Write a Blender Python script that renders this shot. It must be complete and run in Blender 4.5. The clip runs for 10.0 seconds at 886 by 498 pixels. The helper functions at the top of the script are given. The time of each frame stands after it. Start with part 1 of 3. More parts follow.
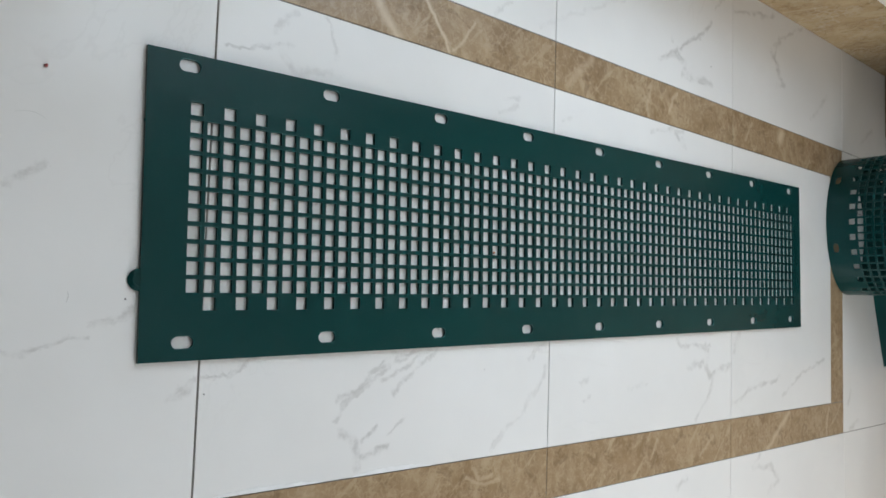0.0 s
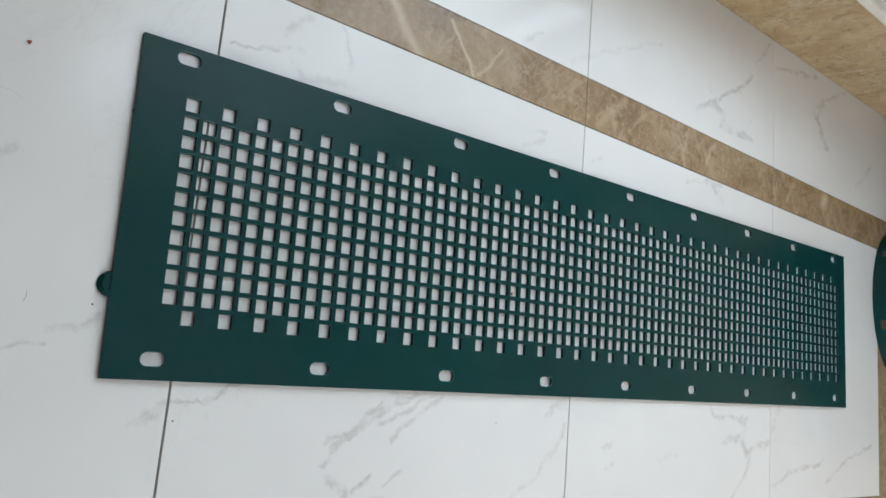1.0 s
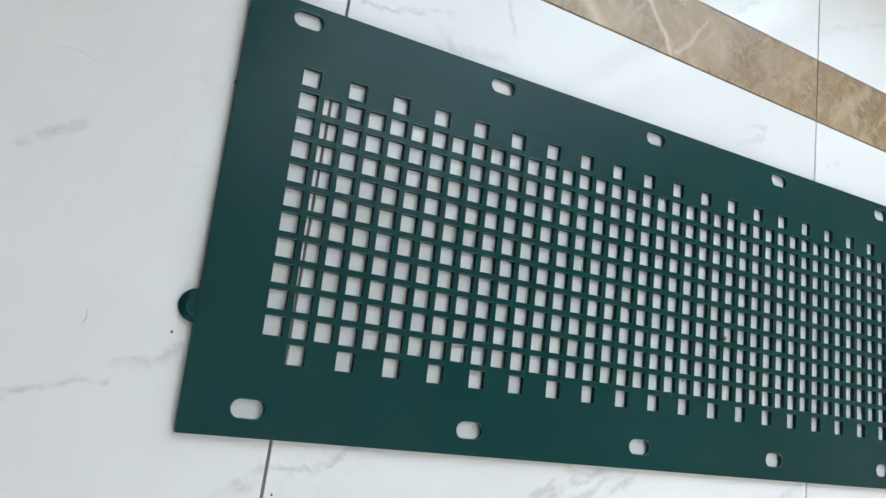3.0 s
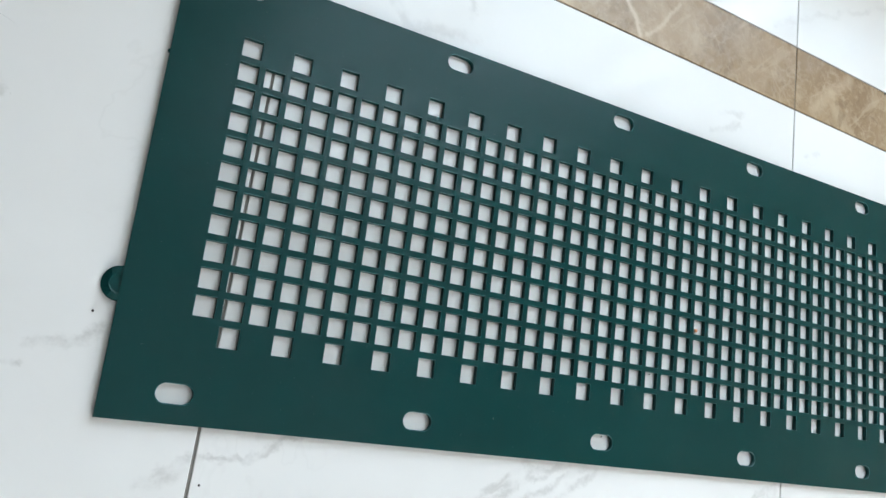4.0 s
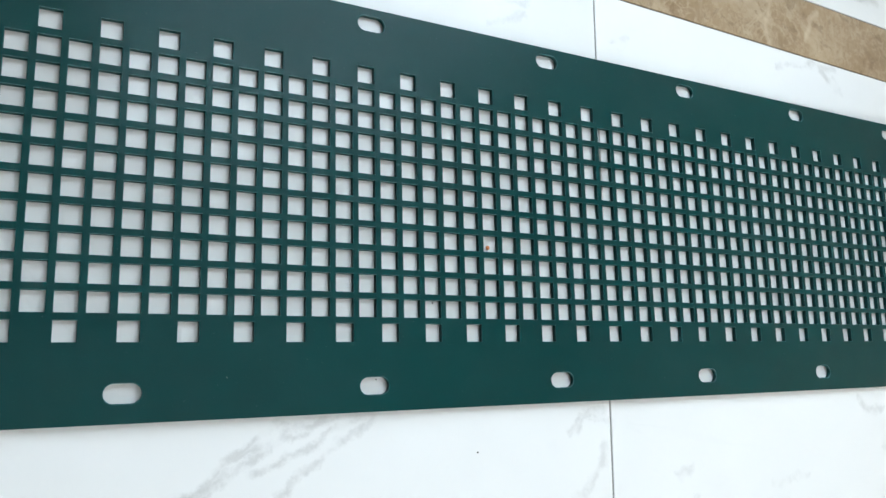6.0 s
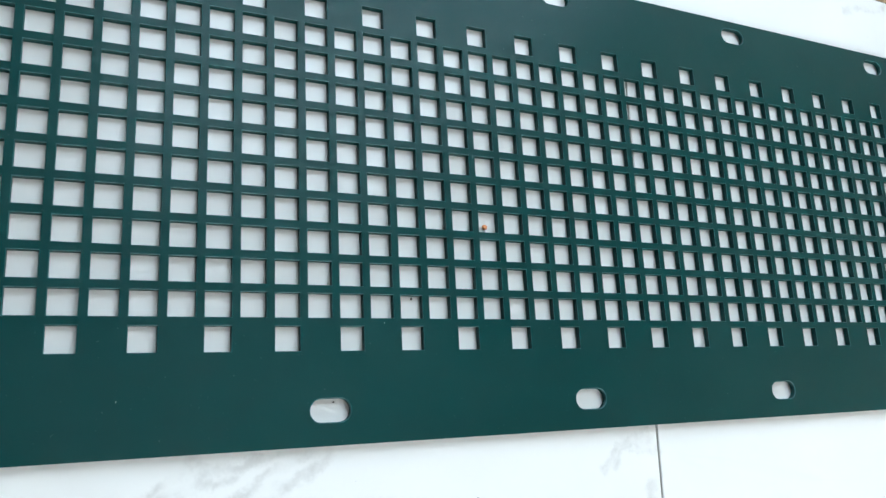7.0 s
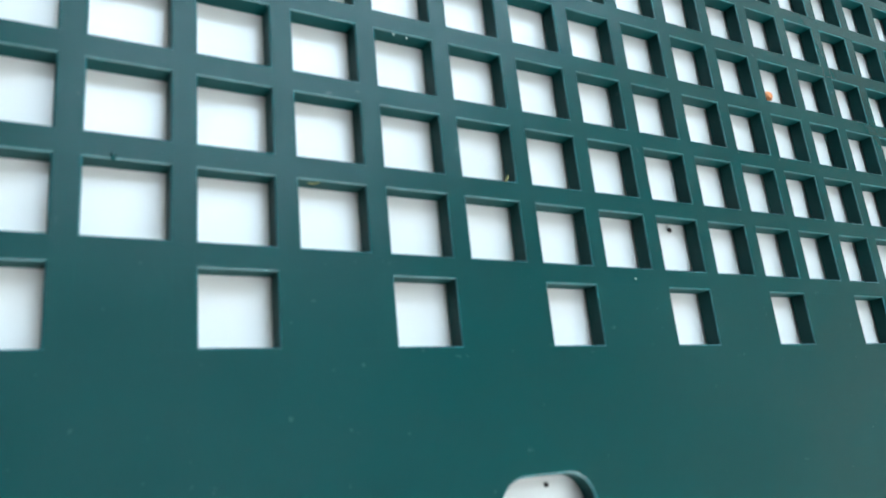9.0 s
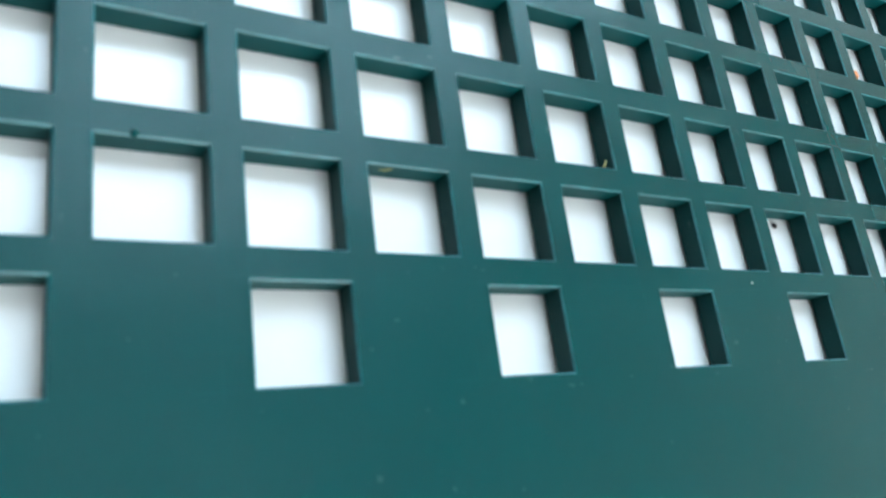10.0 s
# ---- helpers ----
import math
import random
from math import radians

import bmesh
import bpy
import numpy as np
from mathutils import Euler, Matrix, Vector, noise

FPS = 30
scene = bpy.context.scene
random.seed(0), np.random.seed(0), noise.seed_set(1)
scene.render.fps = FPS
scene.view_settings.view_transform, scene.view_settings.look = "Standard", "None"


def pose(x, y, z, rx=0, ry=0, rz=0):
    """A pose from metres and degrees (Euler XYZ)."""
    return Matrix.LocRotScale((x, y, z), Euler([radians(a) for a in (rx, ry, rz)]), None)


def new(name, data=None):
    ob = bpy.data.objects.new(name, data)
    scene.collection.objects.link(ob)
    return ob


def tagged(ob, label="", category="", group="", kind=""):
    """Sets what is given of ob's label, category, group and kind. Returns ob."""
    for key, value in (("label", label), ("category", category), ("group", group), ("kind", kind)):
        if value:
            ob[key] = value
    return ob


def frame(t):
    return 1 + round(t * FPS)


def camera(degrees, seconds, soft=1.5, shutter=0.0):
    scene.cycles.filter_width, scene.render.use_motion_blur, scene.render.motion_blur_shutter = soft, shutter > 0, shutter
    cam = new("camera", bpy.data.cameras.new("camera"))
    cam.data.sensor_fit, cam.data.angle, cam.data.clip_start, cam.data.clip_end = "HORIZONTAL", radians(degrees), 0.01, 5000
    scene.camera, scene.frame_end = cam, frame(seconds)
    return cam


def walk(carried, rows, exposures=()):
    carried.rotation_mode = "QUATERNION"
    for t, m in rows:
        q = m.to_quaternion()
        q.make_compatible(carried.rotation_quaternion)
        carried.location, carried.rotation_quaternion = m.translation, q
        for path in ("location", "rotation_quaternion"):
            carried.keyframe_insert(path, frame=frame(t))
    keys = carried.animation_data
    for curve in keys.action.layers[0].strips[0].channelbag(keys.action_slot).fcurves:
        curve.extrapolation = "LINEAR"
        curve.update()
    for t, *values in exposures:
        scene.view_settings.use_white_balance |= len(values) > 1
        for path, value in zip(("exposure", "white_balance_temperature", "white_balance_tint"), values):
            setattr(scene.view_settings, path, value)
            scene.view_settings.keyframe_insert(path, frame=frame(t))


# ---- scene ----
cam = camera(60.94, 10.0, soft=1.4)
cam.data.dof.use_dof, cam.data.dof.focus_distance, cam.data.dof.aperture_fstop = True, 0.70, 24.0

# seconds, place in metres, turn in degrees
PATH = [
    (0, -0.4510, 0.0842, 1.1087, 2.45, -41.21, 0.90),
    (0.2, -0.4274, 0.0594, 1.1005, 1.98, -42.08, 3.75),
    (0.3, -0.4215, 0.0458, 1.0976, 3.24, -42.35, 4.15),
    (0.4, -0.4144, 0.0303, 1.0985, 4.35, -42.09, 5.05),
    (0.5, -0.4117, 0.0184, 1.0872, 5.16, -42.07, 5.06),
    (0.7, -0.3956, -0.0083, 1.0640, 6.91, -40.65, 3.76),
    (0.8, -0.3813, -0.0037, 1.0480, 6.62, -40.09, 4.03),
    (1, -0.3443, 0.0160, 1.0244, 5.76, -39.44, 4.87),
    (1.2, -0.3071, 0.0433, 0.9929, 4.98, -38.71, 5.25),
    (1.3, -0.2957, 0.0494, 0.9809, 5.16, -38.43, 4.82),
    (1.5, -0.2708, 0.0649, 0.9454, 5.20, -37.66, 4.12),
    (1.7, -0.2553, 0.0620, 0.8984, 5.40, -35.92, 3.50),
    (2, -0.2370, 0.0638, 0.8408, 6.09, -33.06, 3.36),
    (2.2, -0.2298, 0.0506, 0.8066, 7.31, -31.78, 3.87),
    (2.5, -0.2189, 0.0414, 0.7763, 7.66, -29.87, 6.06),
    (2.7, -0.2069, 0.0321, 0.7654, 8.20, -28.94, 6.60),
    (3.8, -0.1382, 0.0161, 0.7549, 8.61, -27.56, 7.65),
    (4, -0.1160, 0.0109, 0.7490, 8.78, -28.02, 7.60),
    (4.2, -0.0849, 0.0071, 0.7502, 8.90, -27.89, 7.25),
    (4.5, -0.0416, -0.0070, 0.7544, 9.23, -27.82, 7.06),
    (4.8, 0.0164, -0.0317, 0.7765, 10.00, -26.99, 6.60),
    (5, 0.0315, -0.0429, 0.7793, 11.03, -27.66, 5.72),
    (5.2, 0.0614, -0.0309, 0.7872, 10.68, -27.57, 5.03),
    (5.5, 0.1051, -0.0123, 0.7831, 10.07, -28.00, 2.62),
    (5.7, 0.1324, 0.0133, 0.7854, 10.03, -28.13, 0.15),
    (6, 0.1759, 0.0096, 0.7696, 10.28, -28.43, -1.63),
    (6.2, 0.2149, 0.0086, 0.7603, 10.36, -27.79, -2.85),
    (7.3, 0.3376, -0.0124, 0.5049, 14.97, -24.51, -3.33),
    (7.5, 0.3362, -0.0070, 0.4405, 15.14, -24.68, -3.38),
    (7.8, 0.3529, 0.0043, 0.3724, 15.71, -23.80, -3.65),
    (8, 0.3617, 0.0056, 0.3348, 16.57, -25.40, -4.33),
    (8.5, 0.3673, 0.0035, 0.2599, 18.81, -27.70, -5.76),
    (8.7, 0.3684, 0.0022, 0.2339, 20.50, -27.68, -6.64),
    (9, 0.3684, 0.0131, 0.1923, 19.53, -28.74, -6.28),
    (9.5, 0.3626, 0.0120, 0.1481, 21.59, -29.69, -8.14),
    (10, 0.3646, 0.0265, 0.1392, 21.83, -30.18, -8.60),
]
# seconds, stops, kelvin, tint
EXPOSURES = [(0.0, -0.71, 6450, 9), (2.5, -0.42, 6350, 8), (4.5, -0.21, 6250, 6), (6.0, -0.23, 6150, 5), (7.5, -0.06, 6000, 3), (9.0, 0.46, 5850, 1), (10.0, 0.67, 5700, 0)]
walk(cam, [(row[0], pose(*row[1:])) for row in PATH], EXPOSURES)

# ---- sizes ----
TURN = -1.5                  # the room's axes against the panel's, degrees
ROOM = pose(0, 0, 0, 0, 0, TURN)
TILE = 0.8075                # floor tile with its joint
S0 = 0.0300                  # first joint across the room
BAND_UP = (0.566, 0.675)     # brown border on the window side
BAND_LOW = (-0.352, -0.240)  # brown border on the other side
BAND_END = (2.349, 2.455)    # brown border at the far end
S_BACK, S_FAR = -1.40, 2.905
N_LEFT, N_RIGHT = 1.055, -2.30
CEIL = 4.70
SILL = 0.265                 # height of the low stone wall under the window

SLOT_STEP = 0.2525           # between bolt slots along the panel
PANEL_W = 0.4175             # between the two rows of slots
PANEL_T = 0.0065
PITCH = 0.02694
HOLE_U, HOLE_V = 0.0101, 0.0100   # half a hole along and across
COLS, ROWS = 76, 12
X0, YC = 0.0128, 0.2055
M0, M1, B0, B1 = 0.0647, 0.0720, 0.0275, 0.0190


# ---- light ----
world = bpy.data.worlds.new("world")
scene.world = world
world.use_nodes = True
wn = world.node_tree
sky = wn.nodes.new("ShaderNodeTexSky")
sky.sky_type, sky.sun_disc = "NISHITA", False
sky.sun_elevation, sky.sun_rotation = radians(42), radians(200)
wn.nodes["Background"].inputs["Strength"].default_value = 0.10
wn.links.new(sky.outputs["Color"], wn.nodes["Background"].inputs["Color"])


def window_lamp(name, m, width, height, watts, colour):
    data = bpy.data.lights.new(name, "AREA")
    data.shape, data.size, data.size_y, data.energy, data.color = "RECTANGLE", width, height, watts, colour
    ob = new(name, data)
    ob.matrix_world = m
    return ob


WIN_L = (0.3, 1.9, SILL + 0.10, 3.90)   # window beside the panel: s from, to, z from, to
WIN_R = (0.4, 2.1, 0.06, 2.30)            # window in the wall opposite
window_lamp("window_light", ROOM @ pose((WIN_L[0] + WIN_L[1]) / 2, 1.52, 2.15, 90, 0, 180), 1.5, 3.4, 84, (0.79, 0.90, 1.0))
window_lamp("window_light", ROOM @ pose((WIN_R[0] + WIN_R[1]) / 2, N_RIGHT - 0.20, 1.2, 90, 0, 0), 1.6, 2.1, 82, (1.0, 0.965, 0.93))


# ---- materials ----
class Nodes:
    def __init__(self, name):
        self.mat = bpy.data.materials.new(name)
        self.mat.use_nodes = True
        self.tree = self.mat.node_tree
        self.bsdf = self.tree.nodes["Principled BSDF"]

    def put(self, kind, **inputs):
        node = self.tree.nodes.new(kind)
        for key, value in inputs.items():
            self.set(node.inputs[key.replace("_", " ")], value)
        return node

    def set(self, socket, value):
        if isinstance(value, bpy.types.NodeSocket):
            self.tree.links.new(value, socket)
        else:
            socket.default_value = value

    def math(self, op, a, b=0.0, clamp=False):
        node = self.tree.nodes.new("ShaderNodeMath")
        node.operation, node.use_clamp = op, clamp
        self.set(node.inputs[0], a)
        self.set(node.inputs[1], b)
        return node.outputs[0]

    def vec(self, op, a, b):
        node = self.tree.nodes.new("ShaderNodeVectorMath")
        node.operation = op
        self.set(node.inputs[0], a)
        if op == "SCALE":
            self.set(node.inputs["Scale"], b)
        else:
            self.set(node.inputs[1], b)
        return node.outputs["Value"] if op in ("DOT_PRODUCT", "LENGTH", "DISTANCE") else node.outputs["Vector"]

    def place(self, space="Object"):
        return self.tree.nodes.new("ShaderNodeTexCoord").outputs[space]

    def world(self):
        return self.tree.nodes.new("ShaderNodeNewGeometry").outputs["Position"]

    def noise(self, scale, detail=4.0, rough=0.55, where=None, warp=0.0):
        node = self.put("ShaderNodeTexNoise", Scale=scale, Detail=detail, Roughness=rough, Distortion=warp)
        if where is not None:
            self.set(node.inputs["Vector"], where)
        return node

    def ramp(self, fac, stops):
        node = self.tree.nodes.new("ShaderNodeValToRGB")
        while len(node.color_ramp.elements) < len(stops):
            node.color_ramp.elements.new(0.5)
        for e, (p, c) in zip(node.color_ramp.elements, stops):
            e.position, e.color = p, (*c, 1) if len(c) == 3 else c
        self.set(node.inputs["Fac"], fac)
        return node.outputs["Color"]

    def mix(self, fac, a, b, how="MIX"):
        node = self.tree.nodes.new("ShaderNodeMix")
        node.data_type, node.blend_type = "RGBA", how
        self.set(node.inputs["Factor"], fac)
        self.set(node.inputs["A"], (*a, 1) if isinstance(a, tuple) else a)
        self.set(node.inputs["B"], (*b, 1) if isinstance(b, tuple) else b)
        return node.outputs["Result"]

    def range(self, value, lo, hi, a=0.0, b=1.0):
        node = self.put("ShaderNodeMapRange", Value=value)
        for key, v in (("From Min", lo), ("From Max", hi), ("To Min", a), ("To Max", b)):
            node.inputs[key].default_value = v
        node.interpolation_type = "SMOOTHSTEP"
        return node.outputs["Result"]

    def bump(self, height, strength, distance):
        node = self.put("ShaderNodeBump", Height=height, Strength=strength, Distance=distance)
        self.set(self.bsdf.inputs["Normal"], node.outputs["Normal"])

    def done(self, colour, rough, **more):
        self.set(self.bsdf.inputs["Base Color"], (*colour, 1) if isinstance(colour, tuple) else colour)
        self.set(self.bsdf.inputs["Roughness"], rough)
        for key, value in more.items():
            self.set(self.bsdf.inputs[key.replace("_", " ")], value)
        return self.mat


def plain(name, colour, rough, vary=0.12, scale=8.0, **more):
    n = Nodes(name)
    f = n.noise(scale, 5, 0.6, n.world()).outputs["Fac"]
    dark = tuple(c * (1 - vary) for c in colour)
    light = tuple(min(1, c * (1 + vary)) for c in colour)
    fine = n.noise(scale * 30, 2, 0.6, n.world()).outputs["Fac"]
    n.bump(fine, 0.15, 0.0006)
    return n.done(n.ramp(f, [(0.3, dark), (0.7, light)]), rough, **more)


def green_rubber(name, smooth, worn, gloss):
    n = Nodes(name)
    w = n.world()
    blot = n.noise(3.0, 3, 0.5, w).outputs["Fac"]
    grain = n.noise(170.0, 2, 0.5, w).outputs["Fac"]
    col = n.ramp(blot, [(0.3, (0.0018, 0.0350, 0.0345)), (0.7, (0.0023, 0.0420, 0.0410))])
    wipe = n.vec("MULTIPLY", w, (3.0, 11.0, 3.0))
    smear = n.range(n.noise(1.6, 3, 0.5, wipe).outputs["Fac"], 0.42, 0.80, 0.0, 0.35)
    col = n.mix(smear, col, (0.0016, 0.0310, 0.0310))
    rough = n.range(n.noise(12.0, 4, 0.6, w).outputs["Fac"], 0.3, 0.7, smooth, worn)
    # faint moulding seams run on from the edges of the holes
    grid = n.put("ShaderNodeSeparateXYZ", Vector=n.place("UV"))
    broken = n.range(n.noise(55.0, 3, 0.6, w).outputs["Fac"], 0.48, 0.66)
    seam = None
    for axis in ("X", "Y"):
        off = n.math("ABSOLUTE", n.math("SUBTRACT", n.math("FRACT", n.math("ADD", grid.outputs[axis], 100.5)), 0.5))
        line = n.range(n.math("ABSOLUTE", n.math("SUBTRACT", off, 0.397)), 0.0, 0.016, 1.0, 0.0)
        seam = line if seam is None else n.math("MAXIMUM", seam, line)
    inside = n.range(n.math("ABSOLUTE", grid.outputs["Y"]), 5.45, 5.5, 1.0, 0.0)
    seam = n.math("MULTIPLY", n.math("MULTIPLY", seam, inside), broken)
    col = n.mix(n.math("MULTIPLY", seam, 0.10), col, (0.012, 0.070, 0.074))
    # dust lies in soft clouds
    haze = n.range(n.noise(9.0, 4, 0.6, w).outputs["Fac"], 0.42, 0.75, 0.0, 0.05)
    col = n.mix(haze, col, (0.060, 0.085, 0.082))
    # pale flecks of dust and rubbed spots
    fleck = n.range(n.noise(330.0, 2, 0.5, w).outputs["Fac"], 0.715, 0.79, 0.0, 0.30)
    col = n.mix(fleck, col, (0.085, 0.13, 0.13))
    n.bump(n.math("ADD", n.math("MULTIPLY", grain, 0.15), n.math("MULTIPLY", seam, 0.28)), 0.30, 0.0004)
    return n.done(col, rough, IOR=1.29, Specular_IOR_Level=gloss)


# veins that run over the floor, as lines on it
VEINS, PALE_VEINS = [], []


def vein(half, strength, *points):
    for (x0, y0), (x1, y1) in zip(points, points[1:]):
        VEINS.append((x0, y0, x1, y1, half, strength))


def pale_vein(half, strength, *points):
    for (x0, y0), (x1, y1) in zip(points, points[1:]):
        PALE_VEINS.append((x0, y0, x1, y1, half, strength))


def drawn(n, flat, lines):
    """How strongly a vein shows at a place of the floor."""
    most = None
    for x0, y0, x1, y1, half, strong in lines:
        a, b = Vector((x0, y0, 0)), Vector((x1, y1, 0))
        ab = b - a
        t = n.math("DIVIDE", n.vec("DOT_PRODUCT", n.vec("SUBTRACT", flat, tuple(a)), tuple(ab)), ab.length_squared, clamp=True)
        near = n.vec("ADD", n.vec("SCALE", tuple(ab), t), tuple(a))
        v = n.range(n.vec("DISTANCE", flat, near), 0.0, half * 1.5, strong, 0.0)
        most = v if most is None else n.math("MAXIMUM", most, v)
    return most


vein(0.004, 0.45, (0.028, -0.057), (0.074, -0.052), (0.126, -0.035), (0.151, -0.029))
vein(0.007, 0.5, (0.283, -0.108), (0.331, -0.089), (0.349, -0.087))
vein(0.005, 0.42, (0.279, -0.145), (0.298, -0.115), (0.343, -0.079), (0.393, -0.055), (0.432, -0.043))
vein(0.005, 0.4, (0.349, -0.075), (0.405, -0.030))
vein(0.008, 0.45, (0.290, -0.166), (0.311, -0.183), (0.324, -0.234))
vein(0.005, 0.5, (0.327, -0.190), (0.363, -0.166))
vein(0.007, 0.5, (0.324, -0.216), (0.352, -0.210), (0.389, -0.203))
vein(0.004, 0.4, (0.395, -0.183), (0.432, -0.158))
vein(0.004, 0.25, (0.650, -0.247), (0.691, -0.206))
vein(0.004, 0.42, (-0.237, -0.003), (-0.174, 0.002), (-0.135, 0.010))
vein(0.006, 0.55, (-0.124, 0.031), (-0.098, 0.036), (-0.068, 0.052))
vein(0.005, 0.35, (-0.245, 0.210), (-0.219, 0.224), (-0.193, 0.250))
vein(0.008, 0.4, (-0.014, -0.077), (0.020, -0.068))
vein(0.004, 0.45, (0.064, 0.461), (0.127, 0.480), (0.185, 0.495))
vein(0.006, 0.3, (0.147, 0.504), (0.157, 0.525), (0.189, 0.552))
vein(0.008, 0.28, (0.159, 0.473), (0.180, 0.453), (0.271, 0.457))
vein(0.004, 0.28, (0.245, 0.557), (0.266, 0.481))
vein(0.007, 0.45, (1.429, -0.121), (1.488, -0.106), (1.518, -0.150), (1.629, -0.120))
vein(0.005, 0.35, (1.539, -0.183), (1.442, -0.267))
vein(0.007, 0.42, (1.653, -0.241), (1.817, -0.195), (1.950, -0.187))
vein(0.007, 0.42, (1.968, -0.242), (2.114, -0.180), (2.295, -0.142))
vein(0.007, 0.5, (1.540, 0.865), (1.499, 0.822), (1.380, 0.755), (1.283, 0.703))
vein(0.007, 0.45, (1.366, 0.744), (1.400, 0.712), (1.388, 0.677), (1.513, 0.681))
vein(0.007, 0.4, (1.680, 0.935), (1.843, 0.967), (1.940, 0.982))
vein(0.007, 0.45, (1.957, 0.893), (1.936, 0.851), (1.975, 0.803), (1.995, 0.778))
vein(0.007, 0.4, (1.242, 0.499), (1.336, 0.520), (1.392, 0.482))
vein(0.004, 0.35, (0.770, -0.063), (0.799, -0.047), (0.836, -0.051))
vein(0.006, 0.34, (0.781, -0.064), (0.796, -0.044), (0.828, -0.038))
vein(0.006, 0.30, (0.781, -0.148), (0.818, -0.109), (0.829, -0.081))
vein(0.006, 0.22, (0.658, -0.250), (0.691, -0.215), (0.741, -0.186), (0.781, -0.145))
vein(0.007, 0.30, (0.949, -0.127), (0.975, -0.123))
vein(0.007, 0.30, (0.955, -0.165), (0.979, -0.160))
vein(0.005, 0.22, (1.133, -0.156), (1.210, -0.154))
vein(0.007, 0.35, (1.355, -0.042), (1.378, -0.060), (1.522, -0.066))
vein(0.009, 0.42, (1.496, -0.060), (1.513, -0.088), (1.500, -0.119), (1.524, -0.154), (1.640, -0.123))
vein(0.009, 0.35, (1.410, -0.119), (1.444, -0.112), (1.478, -0.120))
vein(0.007, 0.35, (1.538, -0.163), (1.520, -0.202), (1.442, -0.262))
vein(0.008, 0.32, (1.351, -0.435), (1.399, -0.409))
vein(0.010, 0.36, (1.771, -0.441), (1.887, -0.453), (1.934, -0.500), (1.863, -0.529))
vein(0.009, 0.30, (1.778, -0.429), (1.813, -0.403))
vein(0.010, 0.30, (2.520, -0.273), (2.488, -0.317))
vein(0.010, 0.30, (2.485, -0.410), (2.577, -0.385))
vein(0.008, 0.30, (1.659, -0.090), (1.689, -0.053), (1.699, -0.035))
vein(0.007, 0.40, (1.337, 0.772), (1.339, 0.765))
vein(0.007, 0.30, (1.274, 0.698), (1.353, 0.729))
vein(0.010, 0.40, (1.353, 0.730), (1.402, 0.716), (1.393, 0.683), (1.496, 0.689), (1.541, 0.683))
vein(0.008, 0.30, (1.854, 0.958), (1.933, 0.988))
vein(0.010, 0.40, (1.930, 0.880), (1.984, 0.909))
vein(0.012, 0.50, (1.918, 0.856), (1.963, 0.828), (1.958, 0.800), (1.997, 0.776))
vein(0.010, 0.40, (2.009, 0.770), (1.957, 0.757))
vein(0.006, 0.25, (0.679, 0.460), (0.729, 0.486))
vein(0.005, 0.28, (0.684, 0.496), (0.734, 0.501))
vein(0.005, 0.25, (0.882, 0.467), (0.917, 0.484))
vein(0.006, 0.32, (1.273, 0.504), (1.296, 0.518))
vein(0.006, 0.30, (1.327, 0.510), (1.392, 0.519))
vein(0.006, 0.28, (1.388, 0.499), (1.403, 0.476))
vein(0.009, 0.25, (2.205, 0.690), (2.344, 0.789))
vein(0.010, 0.28, (2.656, 0.666), (2.775, 0.735))
vein(0.006, 0.25, (0.657, 0.669), (0.706, 0.706))
vein(0.006, 0.16, (0.802, 0.676), (0.857, 0.705), (0.964, 0.755), (1.121, 0.821))
pale_vein(0.010, 0.55, (1.856, -0.397), (1.893, -0.379), (1.945, -0.344), (2.015, -0.300))
pale_vein(0.007, 0.40, (2.300, -0.414), (2.302, -0.367), (2.323, -0.319))
pale_vein(0.012, 0.30, (0.899, 0.560), (0.934, 0.595), (0.989, 0.638))
pale_vein(0.022, 0.75, (1.971, 0.583), (1.985, 0.604))
pale_vein(0.006, 0.35, (0.530, 0.564), (0.517, 0.580), (0.512, 0.592))
pale_vein(0.007, 0.35, (1.224, 0.536), (1.218, 0.571), (1.236, 0.617))
pale_vein(0.006, 0.40, (1.320, 0.562), (1.336, 0.600), (1.360, 0.622))
pale_vein(0.006, 0.30, (1.740, 0.550), (1.783, 0.607))
pale_vein(0.006, 0.35, (0.604, -0.275), (0.622, -0.297), (0.659, -0.296))
pale_vein(0.005, 0.35, (0.586, -0.292), (0.641, -0.313), (0.678, -0.306))
pale_vein(0.006, 0.30, (1.466, -0.366), (1.536, -0.321))
pale_vein(0.006, 0.30, (1.231, -0.342), (1.261, -0.297))

pale_vein(0.012, 0.60, (0.331, 0.645), (0.370, 0.593), (0.403, 0.552))
pale_vein(0.005, 0.65, (0.472, 0.646), (0.502, 0.603), (0.531, 0.557))
pale_vein(0.004, 0.45, (0.600, 0.629), (0.564, 0.582), (0.540, 0.562))
vein(0.006, 0.40, (1.637, 0.988), (1.620, 0.956), (1.571, 0.911))
vein(0.005, 0.42, (0.370, -0.089), (0.417, -0.071), (0.485, -0.034), (0.527, -0.023))
vein(0.005, 0.42, (0.402, -0.112), (0.458, -0.068), (0.506, -0.039))
vein(0.005, 0.42, (0.325, -0.090), (0.376, -0.053), (0.403, -0.037), (0.455, -0.034), (0.492, -0.029))
vein(0.005, 0.42, (0.347, -0.094), (0.392, -0.060), (0.414, -0.040))
vein(0.005, 0.42, (0.768, -0.060), (0.790, -0.044), (0.827, -0.033))
vein(0.005, 0.42, (0.292, -0.119), (0.317, -0.105), (0.339, -0.092))
